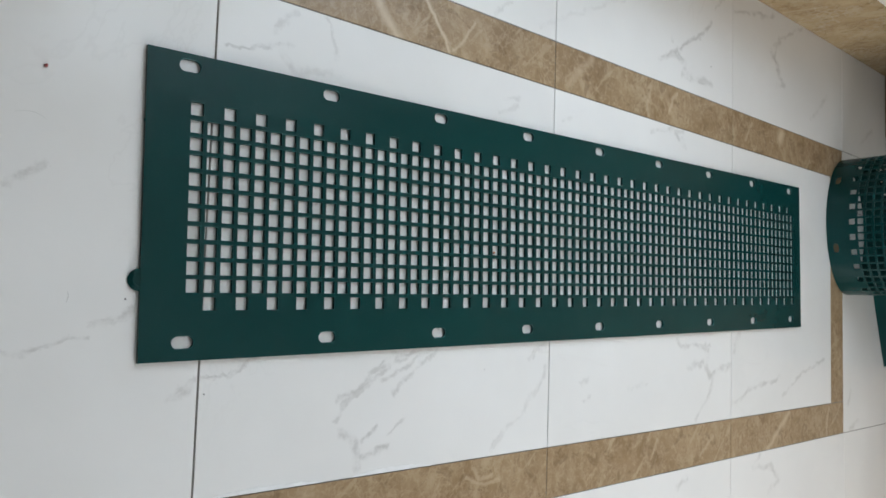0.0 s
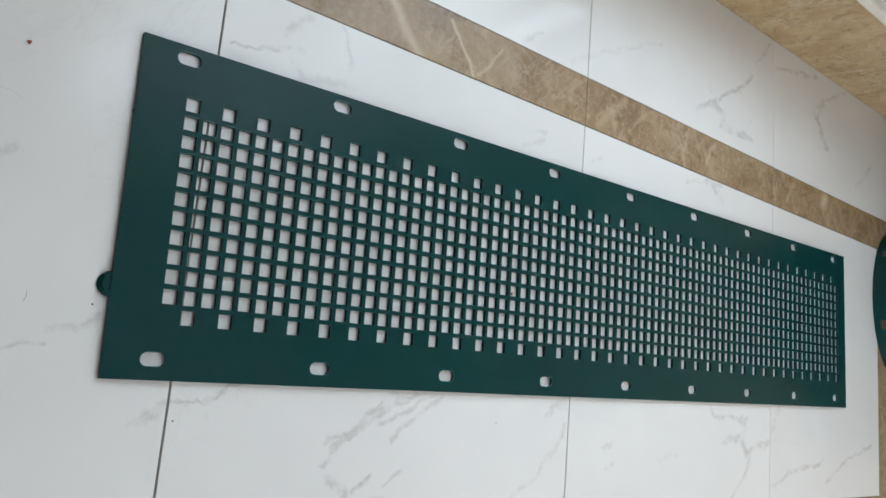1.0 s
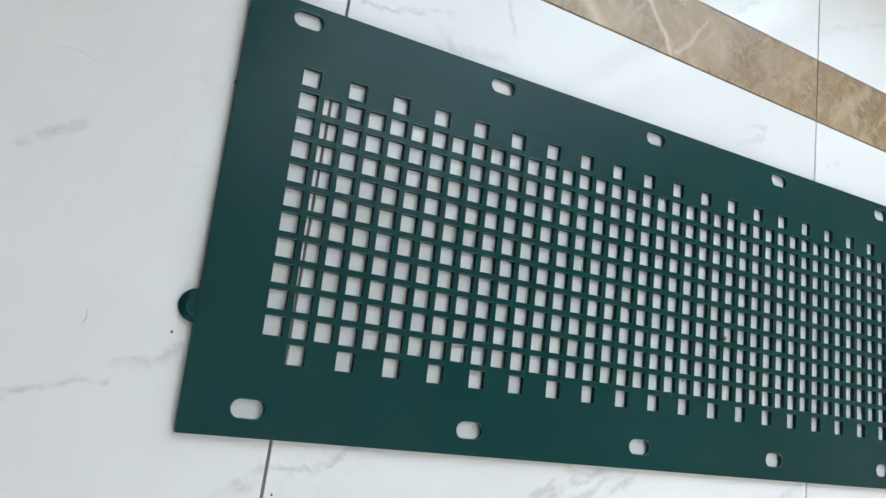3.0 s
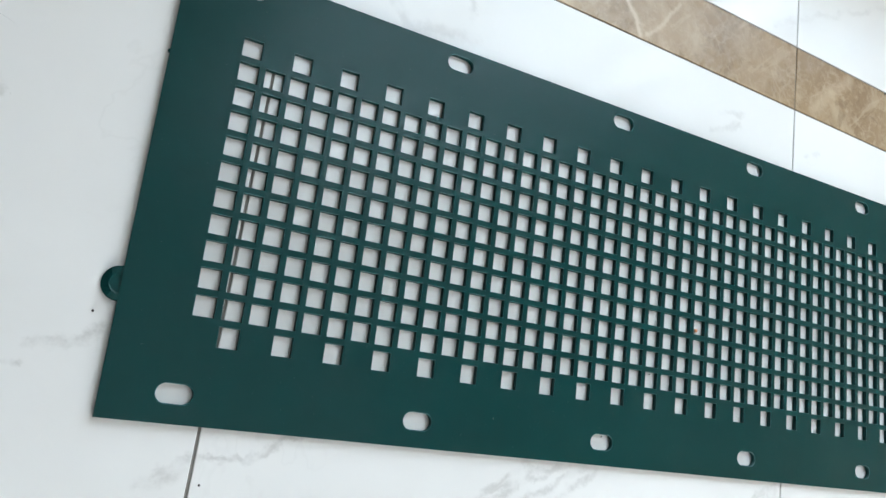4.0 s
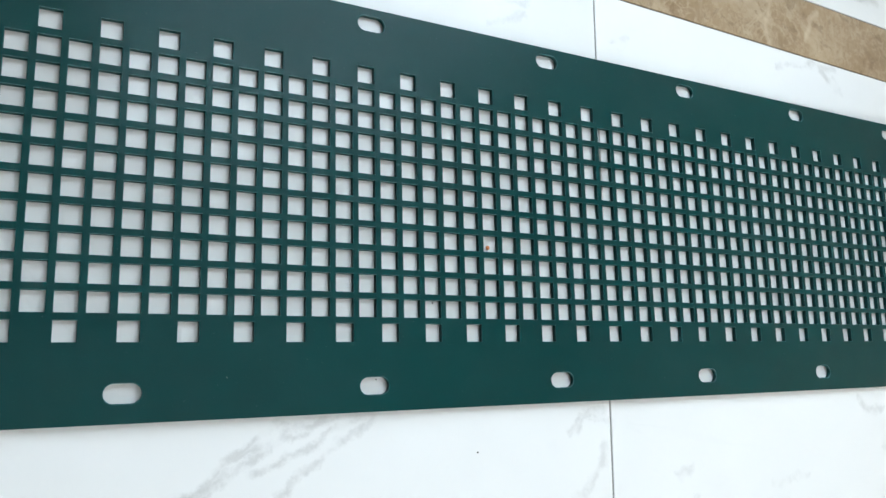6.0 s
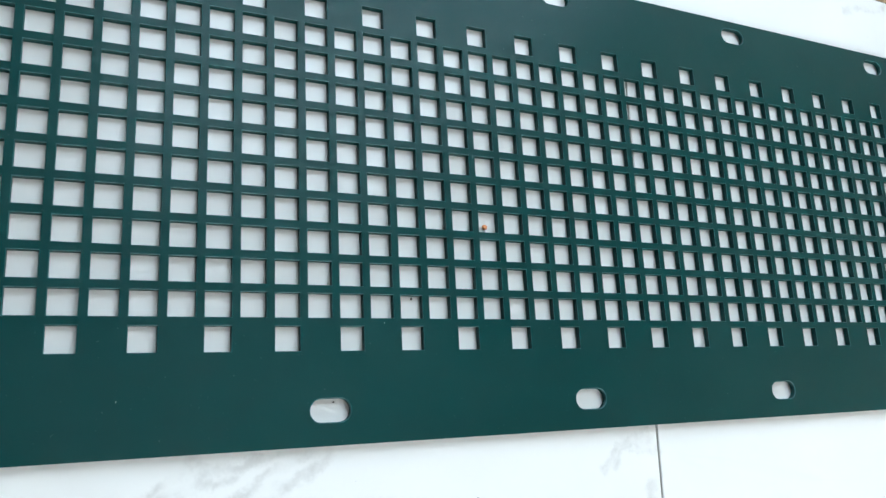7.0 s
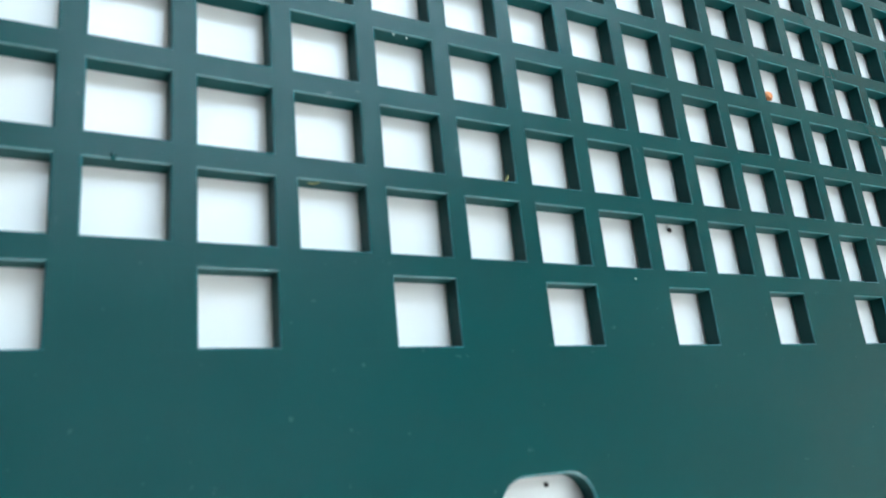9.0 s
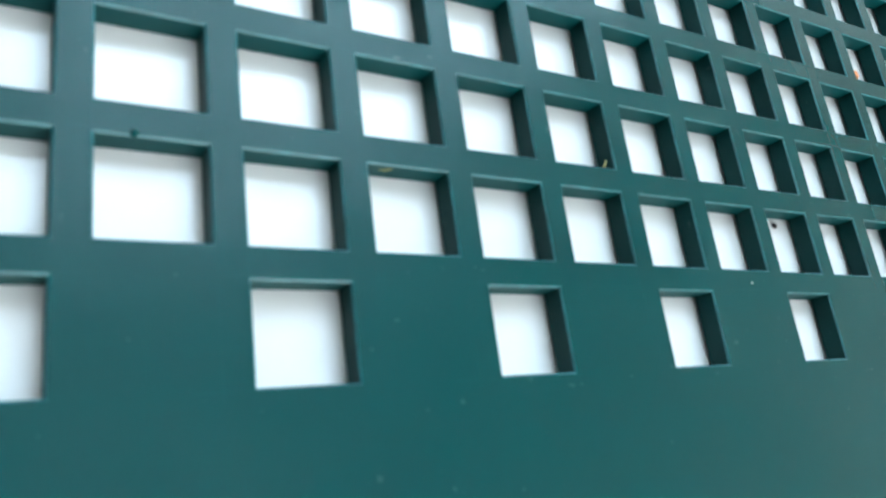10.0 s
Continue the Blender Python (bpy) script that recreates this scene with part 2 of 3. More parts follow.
vein(0.005, 0.42, (-0.025, -0.083), (0.001, -0.066), (0.032, -0.060))
vein(0.006, 0.35, (2.146, 0.989), (2.047, 0.953), (1.973, 0.918))


def marble_brown(name, gold, tint, veined=False):
    n = Nodes(name)
    w = n.world()
    rnd = n.tree.nodes.new("ShaderNodeObjectInfo").outputs["Random"]
    shift = n.put("ShaderNodeCombineXYZ", X=n.math("MULTIPLY", rnd, 37.0), Y=n.math("MULTIPLY", rnd, 19.0), Z=n.math("MULTIPLY", rnd, 11.0)).outputs["Vector"]
    at = n.vec("ADD", w, shift)
    cloud = n.noise(7.0, 6, 0.62, at, 0.5).outputs["Fac"]
    fine = n.noise(70.0, 5, 0.7, at, 0.5).outputs["Fac"]
    lean = n.put("ShaderNodeMapping", Vector=at, Rotation=(0.0, 0.0, radians(28)), Scale=(2.6, 1.9, 2.2)).outputs["Vector"]
    streak = n.noise(6.0, 6, 0.68, lean, 0.35).outputs["Fac"]
    stops = ((0.28, 0.215, 0.142, 0.077), (0.5, 0.285, 0.200, 0.115), (0.72, 0.375, 0.280, 0.175))
    col = n.ramp(cloud, [(p, (r * gold, g * gold ** 0.95, v * gold ** 0.6)) for p, r, g, v in stops])
    pale = (0.47 * gold ** 0.4, 0.375 * gold ** 0.4, 0.255)
    col = n.mix(n.range(streak, 0.46, 0.72, 0.0, 0.65), col, pale)
    col = n.mix(n.range(fine, 0.45, 0.68, 0.0, 0.38), col, pale)
    dark = n.range(n.noise(22.0, 5, 0.7, at, 1.0).outputs["Fac"], 0.52, 0.66, 0.0, 0.45)
    col = n.mix(dark, col, (0.145 * gold, 0.092 * gold, 0.048))
    along, across = n.vec("DOT_PRODUCT", at, (0.74, 0.67, 0.5)), n.vec("DOT_PRODUCT", at, (-0.67, 0.74, 0.3))
    drift = n.put("ShaderNodeCombineXYZ", X=n.math("MULTIPLY", along, 1.6), Y=n.math("MULTIPLY", across, 9.0), Z=0.0).outputs["Vector"]
    thin = n.range(n.noise(3.0, 4, 0.6, drift).outputs["Fac"], 0.60, 0.68, 0.0, 0.50)
    col = n.mix(thin, col, pale)
    cell = n.put("ShaderNodeTexVoronoi", Vector=n.vec("ADD", at, n.vec("SCALE", n.noise(40.0, 3, 0.6, at).outputs["Color"], 0.03)), Scale=34.0)
    cell.feature = "DISTANCE_TO_EDGE"
    crack = n.range(cell.outputs["Distance"], 0.0, 0.12, 0.20 + 0.7 * (gold - 1.0), 0.0)
    crack = n.math("MULTIPLY", crack, n.range(n.noise(11.0, 3, 0.6, at).outputs["Fac"], 0.44, 0.60))
    col = n.mix(crack, col, (0.56, 0.46, 0.32))
    if veined:
        wob = n.vec("SUBTRACT", n.noise(30.0, 5, 0.65, w).outputs["Color"], (0.5, 0.5, 0.5))
        flat = n.vec("MULTIPLY", n.vec("ADD", w, n.vec("SCALE", wob, 0.02)), (1, 1, 0))
        col = n.mix(drawn(n, flat, PALE_VEINS), col, (0.63, 0.52, 0.38))
    col = n.mix(1.0, col, tint, "MULTIPLY")
    return n.done(col, n.range(fine, 0.2, 0.8, 0.16, 0.26))


def marble_white():
    n = Nodes("white marble tile")
    w = n.world()
    wob = n.vec("SUBTRACT", n.noise(13.0, 5, 0.62, w).outputs["Color"], (0.5, 0.5, 0.5))
    wob2 = n.vec("SUBTRACT", n.noise(42.0, 4, 0.65, w).outputs["Color"], (0.5, 0.5, 0.5))
    flat = n.vec("MULTIPLY", n.vec("ADD", n.vec("ADD", w, n.vec("SCALE", wob, 0.045)), n.vec("SCALE", wob2, 0.022)), (1, 1, 0))
    patch = n.noise(24.0, 4, 0.65, w).outputs["Fac"]
    vein = drawn(n, flat, VEINS)
    rnd = n.tree.nodes.new("ShaderNodeObjectInfo").outputs["Random"]
    shift = n.put("ShaderNodeCombineXYZ", X=n.math("MULTIPLY", rnd, 31.0), Y=n.math("MULTIPLY", rnd, 17.0), Z=n.math("MULTIPLY", rnd, 7.0)).outputs["Vector"]
    at = n.vec("ADD", w, shift)
    wide = n.noise(1.7, 5, 0.6, at, 1.2).outputs["Fac"]
    thread = n.math("SUBTRACT", 1.0, n.range(n.math("ABSOLUTE", n.math("SUBTRACT", wide, 0.5)), 0.0, 0.012))
    thread = n.math("MULTIPLY", thread, n.range(n.noise(2.6, 2, 0.5, at).outputs["Fac"], 0.52, 0.70, 0.0, 0.06))
    vein = n.math("MULTIPLY", vein, n.range(patch, 0.36, 0.62, 0.12, 1.0))
    vein = n.math("MAXIMUM", vein, thread)
    cloud = n.noise(2.2, 4, 0.55, at).outputs["Fac"]
    col = n.ramp(cloud, [(0.3, (0.735, 0.728, 0.715)), (0.7, (0.80, 0.793, 0.782))])
    col = n.mix(vein, col, (0.36, 0.345, 0.33))
    dirt = n.range(n.noise(240.0, 2, 0.5, w).outputs["Fac"], 0.76, 0.82, 0.0, 0.35)
    col = n.mix(dirt, col, (0.30, 0.28, 0.25))
    smear = n.noise(6.0, 5, 0.6, w).outputs["Fac"]
    return n.done(col, n.range(smear, 0.3, 0.75, 0.07, 0.16))


GREEN = green_rubber("green polyurethane", 0.20, 0.262, 0.5)
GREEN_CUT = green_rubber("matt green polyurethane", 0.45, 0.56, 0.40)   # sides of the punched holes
GREEN_RIM = plain("green rim highlight", (0.018, 0.098, 0.106), 0.42, 0.35, 160.0)   # rubbed hole rims, their highlight put into the paler colour
BROWN = marble_brown("brown marble", 1.0, (1.0, 0.955, 0.91), True)
GOLDEN = marble_brown("golden brown marble", 1.5, (0.93, 0.95, 1.0))
WHITE = marble_white()
GROUT = plain("grey joint", (0.17, 0.155, 0.14), 0.9)
PAINT = plain("white wall paint", (0.74, 0.73, 0.70), 0.7, 0.04, 2.0)
ENDWALL = plain("warm bounce wall", (0.58, 0.49, 0.38), 0.6, 0.06, 3.0)
BEIGE = plain("pale beige wall paint", (0.72, 0.69, 0.64), 0.7, 0.05, 2.0)
CEILING = plain("white ceiling paint", (0.86, 0.86, 0.85), 0.8, 0.03, 2.0)
DARKWALL = plain("dark absorbing wall", (0.11, 0.09, 0.075), 0.6, 0.15, 3.0)
CREAM = plain("cream sill stone", (0.74, 0.72, 0.66), 0.30, 0.12, 14.0)
PVC = plain("white window plastic", (0.86, 0.88, 0.90), 0.28, 0.04, 3.0)
SEAL = plain("dark seal", (0.03, 0.03, 0.032), 0.6)
RUST = plain("orange crumb", (0.55, 0.20, 0.07), 0.7, 0.3, 400.0)
DARK = plain("dark grit", (0.04, 0.03, 0.03), 0.8, 0.3, 400.0)
RED = plain("dark red crumb", (0.22, 0.02, 0.02), 0.5, 0.3, 300.0)
CHALK = plain("pale grain", (0.5, 0.5, 0.46), 0.8, 0.2, 300.0)
GLARE = plain("white edge glare", (0.80, 0.80, 0.80), 0.35, 0.05, 40.0)
STRAW = plain("dry straw", (0.20, 0.19, 0.07), 0.7, 0.3, 300.0)

glass = Nodes("window glass")
glass.bsdf.inputs["Transmission Weight"].default_value = 1.0
GLASS = glass.done((0.97, 0.99, 1.0), 0.02)


# ---- building helpers ----
def part(name, bm, material, parent=None, label=""):
    mesh = bpy.data.meshes.new(name)
    bm.to_mesh(mesh)
    bm.free()
    mesh.materials.append(material)
    ob = new(name, mesh)
    if parent is not None:
        ob.parent = parent
    if label:
        ob["label"] = label
    return ob


def empty(name, m=Matrix()):
    ob = new(name)
    ob.matrix_world = m
    return ob


def box(bm, x0, x1, y0, y1, z0, z1, bevel=0.0, seg=1):
    vs = [bm.verts.new((x, y, z)) for z in (z0, z1) for y in (y0, y1) for x in (x0, x1)]
    fs = [bm.faces.new([vs[i] for i in q]) for q in ((0, 2, 3, 1), (4, 5, 7, 6), (0, 1, 5, 4), (2, 6, 7, 3), (0, 4, 6, 2), (1, 3, 7, 5))]
    if bevel:
        edges = list({e for f in fs for e in f.edges})
        bmesh.ops.bevel(bm, geom=edges, offset=bevel, segments=seg, affect="EDGES", profile=0.5)
    return bm


def block(name, x0, x1, y0, y1, z0, z1, material, parent=None, bevel=0.0, seg=1, label=""):
    return part(name, box(bmesh.new(), x0, x1, y0, y1, z0, z1, bevel, seg), material, parent, label)


def structure(ob, label, category):
    ob.matrix_world = ROOM
    return tagged(ob, label, category, kind="structure")


# ---- the room's shell ----
floor = structure(block("floor", S_BACK - 0.2, S_FAR + 0.3, N_RIGHT - 0.3, 1.55, -0.12, -0.0016, GROUT),
                  "polished white marble tile floor with brown marble borders", "floor")
ceiling = structure(block("ceiling", S_BACK - 0.2, S_FAR + 0.3, N_RIGHT - 0.3, 1.7, CEIL, CEIL + 0.1, CEILING), "plain white painted ceiling", "ceiling")
# unseen back wall, set close and dark to cut bounced light
wall_back = structure(block("wall_back", S_BACK - 0.2, S_BACK, N_RIGHT, 1.5, 0, CEIL, DARKWALL), "unseen dark wall added to dim the near floor", "wall")

# window wall: low stone wall, sill, frame and glass
wall_left = structure(empty("wall_left"), "low brown marble wall under a wide window", "wall")
L0, L1, LZ0, LZ1 = WIN_L
block("base", S_BACK, S_FAR, N_LEFT + 0.018, 1.50, 0.0, SILL, PAINT, wall_left)
x = S_BACK + 0.004
while x < S_FAR - 0.05:
    x1 = min(x + 1.2, S_FAR - 0.002)
    block("cladding_slab", x + 0.0006, x1 - 0.0006, N_LEFT, N_LEFT + 0.017, 0.001, SILL, GOLDEN, wall_left, 0.0008)
    x = x1
block("pier", S_BACK, L0, N_LEFT + 0.22, 1.50, SILL + 0.0315, CEIL, PAINT, wall_left)
block("pier", L1, S_FAR, N_LEFT + 0.22, 1.50, SILL + 0.0315, CEIL, PAINT, wall_left)
block("lintel", L0, L1, N_LEFT + 0.22, 1.50, LZ1, CEIL, PAINT, wall_left)

window_sill = structure(empty("window_sill"), "white stone window sill with a rounded cream edge", "window sill")
block("sill_edge", S_BACK, S_FAR - 0.002, N_LEFT - 0.012, N_LEFT + 0.030, SILL + 0.0005, SILL + 0.030, CREAM, window_sill, 0.009, 4, "cream rounded sill edge")
for a, b in ((S_BACK, -0.31), (-0.307, 1.395), (1.398, S_FAR - 0.002)):
    block("sill_slab", a, b, N_LEFT + 0.031, N_LEFT + 0.219, SILL + 0.0005, SILL + 0.031, PVC, window_sill, 0.002)

window_1 = structure(empty("window_1"), "wide white framed sliding window letting in daylight", "window")
WN = N_LEFT + 0.23
block("window_frame", L0, L1, WN, WN + 0.07, SILL + 0.0315, LZ0, PVC, window_1, 0.004, 2)
block("window_frame", L0, L1, WN, WN + 0.07, LZ1 - 0.05, LZ1, PVC, window_1, 0.004, 2)
# low white panel of the window with its post and rail
block("window_post", 1.470, 1.5475, N_LEFT + 0.070, N_LEFT + 0.110, SILL + 0.0315, 0.80, PVC, window_1, 0.004, 2)
block("lower_panel", 1.550, S_FAR - 0.014, N_LEFT + 0.0105, N_LEFT + 0.034, SILL + 0.0315, 0.80, PVC, window_1, 0.003, 2)
block("rail", 1.612, S_FAR - 0.014, N_LEFT + 0.0045, N_LEFT + 0.0104, 0.386, 0.400, PVC, window_1, 0.002, 2)
block("rail_seal", 1.612, S_FAR - 0.014, N_LEFT + 0.0080, N_LEFT + 0.0104, 0.4005, 0.4020, GROUT, window_1)
block("panel_joint", 1.622, 1.6245, N_LEFT + 0.0090, N_LEFT + 0.0104, 0.302, 0.346, SEAL, window_1, 0.0, 1, "dark joint in the white panel")
n_pane = 3
for i in range(n_pane + 1):
    c = L0 + 0.025 + (L1 - L0 - 0.05) * i / n_pane
    block("window_frame", c - 0.025, c + 0.025, WN + 0.002, WN + 0.068, LZ0, LZ1 - 0.05, PVC, window_1, 0.004, 2)
for i in range(n_pane):
    a = L0 + 0.05 + (L1 - L0 - 0.05) * i / n_pane
    b = L0 + (L1 - L0 - 0.05) * (i + 1) / n_pane
    pane = block("pane", a, b, WN + 0.031, WN + 0.036, LZ0, LZ1 - 0.05, GLASS, window_1)
    pane.visible_shadow = False

# wall opposite with a second window
wall_right = structure(empty("wall_right"), "pale beige painted wall with a wide window", "wall")
R0, R1, RZ0, RZ1 = WIN_R
for a, b, z0, z1 in ((S_BACK, R0, 0, CEIL), (R1, S_FAR, 0, CEIL), (R0, R1, 0, RZ0), (R0, R1, RZ1, CEIL)):
    block("wall_piece", a, b, N_RIGHT - 0.2, N_RIGHT, z0, z1, BEIGE, wall_right)
window_2 = structure(empty("window_2"), "white framed window in the painted wall", "window")
for a, b, z0, z1 in ((R0, R0 + 0.05, RZ0, RZ1), (R1 - 0.05, R1, RZ0, RZ1), (R0 + 0.05, R1 - 0.05, RZ0, RZ0 + 0.05), (R0 + 0.05, R1 - 0.05, RZ1 - 0.05, RZ1), ((R0 + R1) / 2 - 0.03, (R0 + R1) / 2 + 0.03, RZ0 + 0.05, RZ1 - 0.05)):
    block("window_frame", a, b, N_RIGHT - 0.12, N_RIGHT - 0.05, z0, z1, PVC, window_2, 0.004, 2)

# far wall with its stone pier and baseboard
# warm wall colour put in to tint light bounced onto the floor
wall_far = structure(block("wall_far", S_FAR + 0.03, S_FAR + 0.2, N_RIGHT, 1.5, 0, CEIL, ENDWALL), "end wall coloured warm to tint bounced light", "wall")
pier = structure(empty("pier"), "brown marble clad pier in the room corner", "pier")
block("cladding_slab", S_FAR - 0.012, S_FAR + 0.029, 0.80, N_LEFT - 0.001, 0.001, 0.20, BROWN, pier, 0.001)
block("cladding_slab", S_FAR - 0.012, S_FAR + 0.029, 0.80, N_LEFT - 0.001, 0.2012, SILL + 0.3, BROWN, pier, 0.001)
baseboard = structure(block("baseboard", S_FAR + 0.002, S_FAR + 0.029, N_RIGHT, 0.799, 0.0, 0.085, BROWN, None, 0.003, 2), "brown marble baseboard along the end wall", "baseboard")


# ---- perforated screen panels ----
def hole_at(k, r):
    return 2 <= r <= 11 or (r == 1 and k % 2 == 1) or (r == 12 and k % 2 == 0)


def screen_panel(bend, fine=1):
    """A perforated panel: square holes with broken edges, rounded bolt slots, laid through bend(u, v, w)."""
    c = 0.0004
    us = [-M0] + [X0 + k * PITCH + e * (HOLE_U + c) for k in range(COLS) for e in (-1, 1)] + [8 * SLOT_STEP + M1]
    vs = [YC + (6.5 - r) * PITCH + e * (HOLE_V + c) for r in range(ROWS, 0, -1) for e in (-1, 1)]
    if fine > 1:
        us = sorted({round(a + (b - a) * i / fine, 6) for a, b in zip(us, us[1:]) for i in range(fine)} | {round(us[-1], 6)})
    pieces = {"perforated_field": [], "bolt_margin_low": [], "bolt_margin_high": []}
    faces = pieces["perforated_field"]
    verts, index, flat_at, sides, rims = [], {}, [], set(), set()

    def v(u, w, z):
        key = (round(u, 6), round(w, 6), round(z, 6))
        if key not in index:
            index[key] = len(verts)
            verts.append(bend(*key))
            flat_at.append(((u - X0) / PITCH, (w - YC) / PITCH + 0.5))
        return index[key]

    def sheet(loop):
        faces.append([v(a, b, PANEL_T) for a, b in loop])
        faces.append([v(a, b, 0.0) for a, b in reversed(loop)])

    def quad(a, b, lo, hi):
        sheet([(a, lo), (b, lo), (b, hi), (a, hi)])

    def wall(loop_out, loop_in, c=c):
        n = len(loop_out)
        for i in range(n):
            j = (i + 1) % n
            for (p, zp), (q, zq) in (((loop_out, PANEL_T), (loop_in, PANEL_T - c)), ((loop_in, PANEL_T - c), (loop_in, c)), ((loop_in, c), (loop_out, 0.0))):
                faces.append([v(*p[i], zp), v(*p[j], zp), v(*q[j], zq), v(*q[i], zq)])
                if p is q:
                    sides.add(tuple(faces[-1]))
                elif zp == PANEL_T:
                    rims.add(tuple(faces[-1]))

    edge = {round(X0 + k * PITCH - HOLE_U - c, 6): k + 1 for k in range(COLS)}
    # field of holes
    for jj in range(len(vs) - 1):
        i = 0
        while i < len(us) - 1:
            k = edge.get(round(us[i], 6))
            r = ROWS - jj // 2
            if jj % 2 == 0 and k is not None and hole_at(k, r):
                i2 = i + fine
                a, b, lo, hi = us[i], us[i2], vs[jj], vs[jj + 1]
                wall([(a, lo), (b, lo), (b, hi), (a, hi)], [(a + c, lo + c), (b - c, lo + c), (b - c, hi - c), (a + c, hi - c)])
                i = i2
            else:
                quad(us[i], us[i + 1], vs[jj], vs[jj + 1])
                i += 1
    # margins with slots
    for vm, lo, hi in ((0.0, -B0, vs[0]), (PANEL_W, vs[-1], PANEL_W + B1)):
        faces = pieces["bolt_margin_low" if vm == 0.0 else "bolt_margin_high"]
        y0, y1 = vm - 0.0145, vm + 0.0145
        gaps = []
        for s in range(9):
            a = max(u for u in us if u < s * SLOT_STEP - 0.0185)
            b = min(u for u in us if u > s * SLOT_STEP + 0.0185)
            gaps.append((a, b, s * SLOT_STEP))
        for a, b in zip(us, us[1:]):
            quad(a, b, lo, y0)
            quad(a, b, y1, hi)
            if not any(g0 <= a < g1 for g0, g1, _ in gaps):
                quad(a, b, y0, y1)
        for g0, g1, cu in gaps:
            half, rad, rim = 0.0168, 0.0092, 0.0008
            flat = half - rad
            ring_in, ring_out, ring_box = [], [], []
            corners = [(g0, y0), (g1, y0), (g1, y1), (g0, y1)]
            angles = sorted({math.atan2(y - vm, x - cu) for x, y in corners} | {-math.pi + math.pi * i / 24 for i in range(48)})
            for t in angles:
                dx, dy = math.cos(t), math.sin(t)
                for ring, rr in ((ring_in, rad), (ring_out, rad + rim)):
                    # the ray from the centre meets the rounded slot
                    reach = rr / abs(dy) if abs(dy) > 1e-6 else 1e9
                    if abs(reach * dx) > flat:
                        m = flat * abs(dx)
                        reach = m + math.sqrt(max(m * m - flat * flat + rr * rr, 0))
                    ring.append((cu + reach * dx, vm + reach * dy))
                far = min(((g1 - cu) / dx if dx > 1e-9 else (g0 - cu) / dx if dx < -1e-9 else 1e9),
                          ((y1 - vm) / dy if dy > 1e-9 else (y0 - vm) / dy if dy < -1e-9 else 1e9))
                ring_box.append((cu + far * dx, vm + far * dy))
            for i in range(len(angles)):
                j = (i + 1) % len(angles)
                sheet([ring_out[i], ring_box[i], ring_box[j], ring_out[j]])
            wall(ring_out, ring_in, rim)
    # outer rim
    marks = sorted({-B0, -0.0145, 0.0145, *[round(q, 6) for q in vs], PANEL_W - 0.0145, PANEL_W + 0.0145, PANEL_W + B1})
    for a, b in zip(us, us[1:]):
        faces = pieces["bolt_margin_low"]
        faces.append([v(a, -B0, 0), v(b, -B0, 0), v(b, -B0, PANEL_T), v(a, -B0, PANEL_T)])
        faces = pieces["bolt_margin_high"]
        faces.append([v(b, PANEL_W + B1, 0), v(a, PANEL_W + B1, 0), v(a, PANEL_W + B1, PANEL_T), v(b, PANEL_W + B1, PANEL_T)])
    for a, b in zip(marks, marks[1:]):
        faces = pieces["bolt_margin_low" if b <= vs[0] else "bolt_margin_high" if a >= vs[-1] else "perforated_field"]
        faces.append([v(us[0], b, 0), v(us[0], a, 0), v(us[0], a, PANEL_T), v(us[0], b, PANEL_T)])
        faces.append([v(us[-1], a, 0), v(us[-1], b, 0), v(us[-1], b, PANEL_T), v(us[-1], a, PANEL_T)])
    top = empty("screen_panel")
    for key, some in pieces.items():
        used = sorted({i for f in some for i in f})
        again = {i: n for n, i in enumerate(used)}
        mesh = bpy.data.meshes.new(key)
        mesh.from_pydata([verts[i] for i in used], [], [[again[i] for i in f] for f in some])
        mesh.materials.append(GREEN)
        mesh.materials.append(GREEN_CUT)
        mesh.materials.append(GREEN_RIM)
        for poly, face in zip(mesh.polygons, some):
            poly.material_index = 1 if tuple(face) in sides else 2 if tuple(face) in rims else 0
        mesh.update()
        uv = mesh.uv_layers.new(name="grid")
        for loop in mesh.loops:
            uv.data[loop.index].uv = flat_at[used[loop.vertex_index]]
        new(key.replace("_low", "").replace("_high", ""), mesh).parent = top
    return top


def lie_flat(u, v, w):
    return (u, v, w + 0.0006)


flat_panel = tagged(screen_panel(lie_flat),
                    "dark green screen panel with square holes lying on white tiles", "screen panel", group="screen panels")

# second panel, stood on its long edge and rolled up, with its outer end springing away
ROLL = Vector((2.500, 0.325))
ROLL_A, ROLL_B = 0.186, 0.259
TAIL_END, TAIL_ON, ON_ANGLE = Vector((2.848, -0.182)), Vector((2.672, 0.420)), radians(21.4)
TAIL = (TAIL_ON - TAIL_END).length


def coil(f):
    k = 1 - 0.075 * (f - ON_ANGLE) / (2 * math.pi)
    return ROLL + Vector((ROLL_A * k * math.cos(f), ROLL_B * k * math.sin(f)))


COIL = [(0.0, ON_ANGLE)]
while COIL[-1][0] < 2.2:
    f = COIL[-1][1]
    COIL.append((COIL[-1][0] + (coil(f + 0.01) - coil(f)).length, f + 0.01))


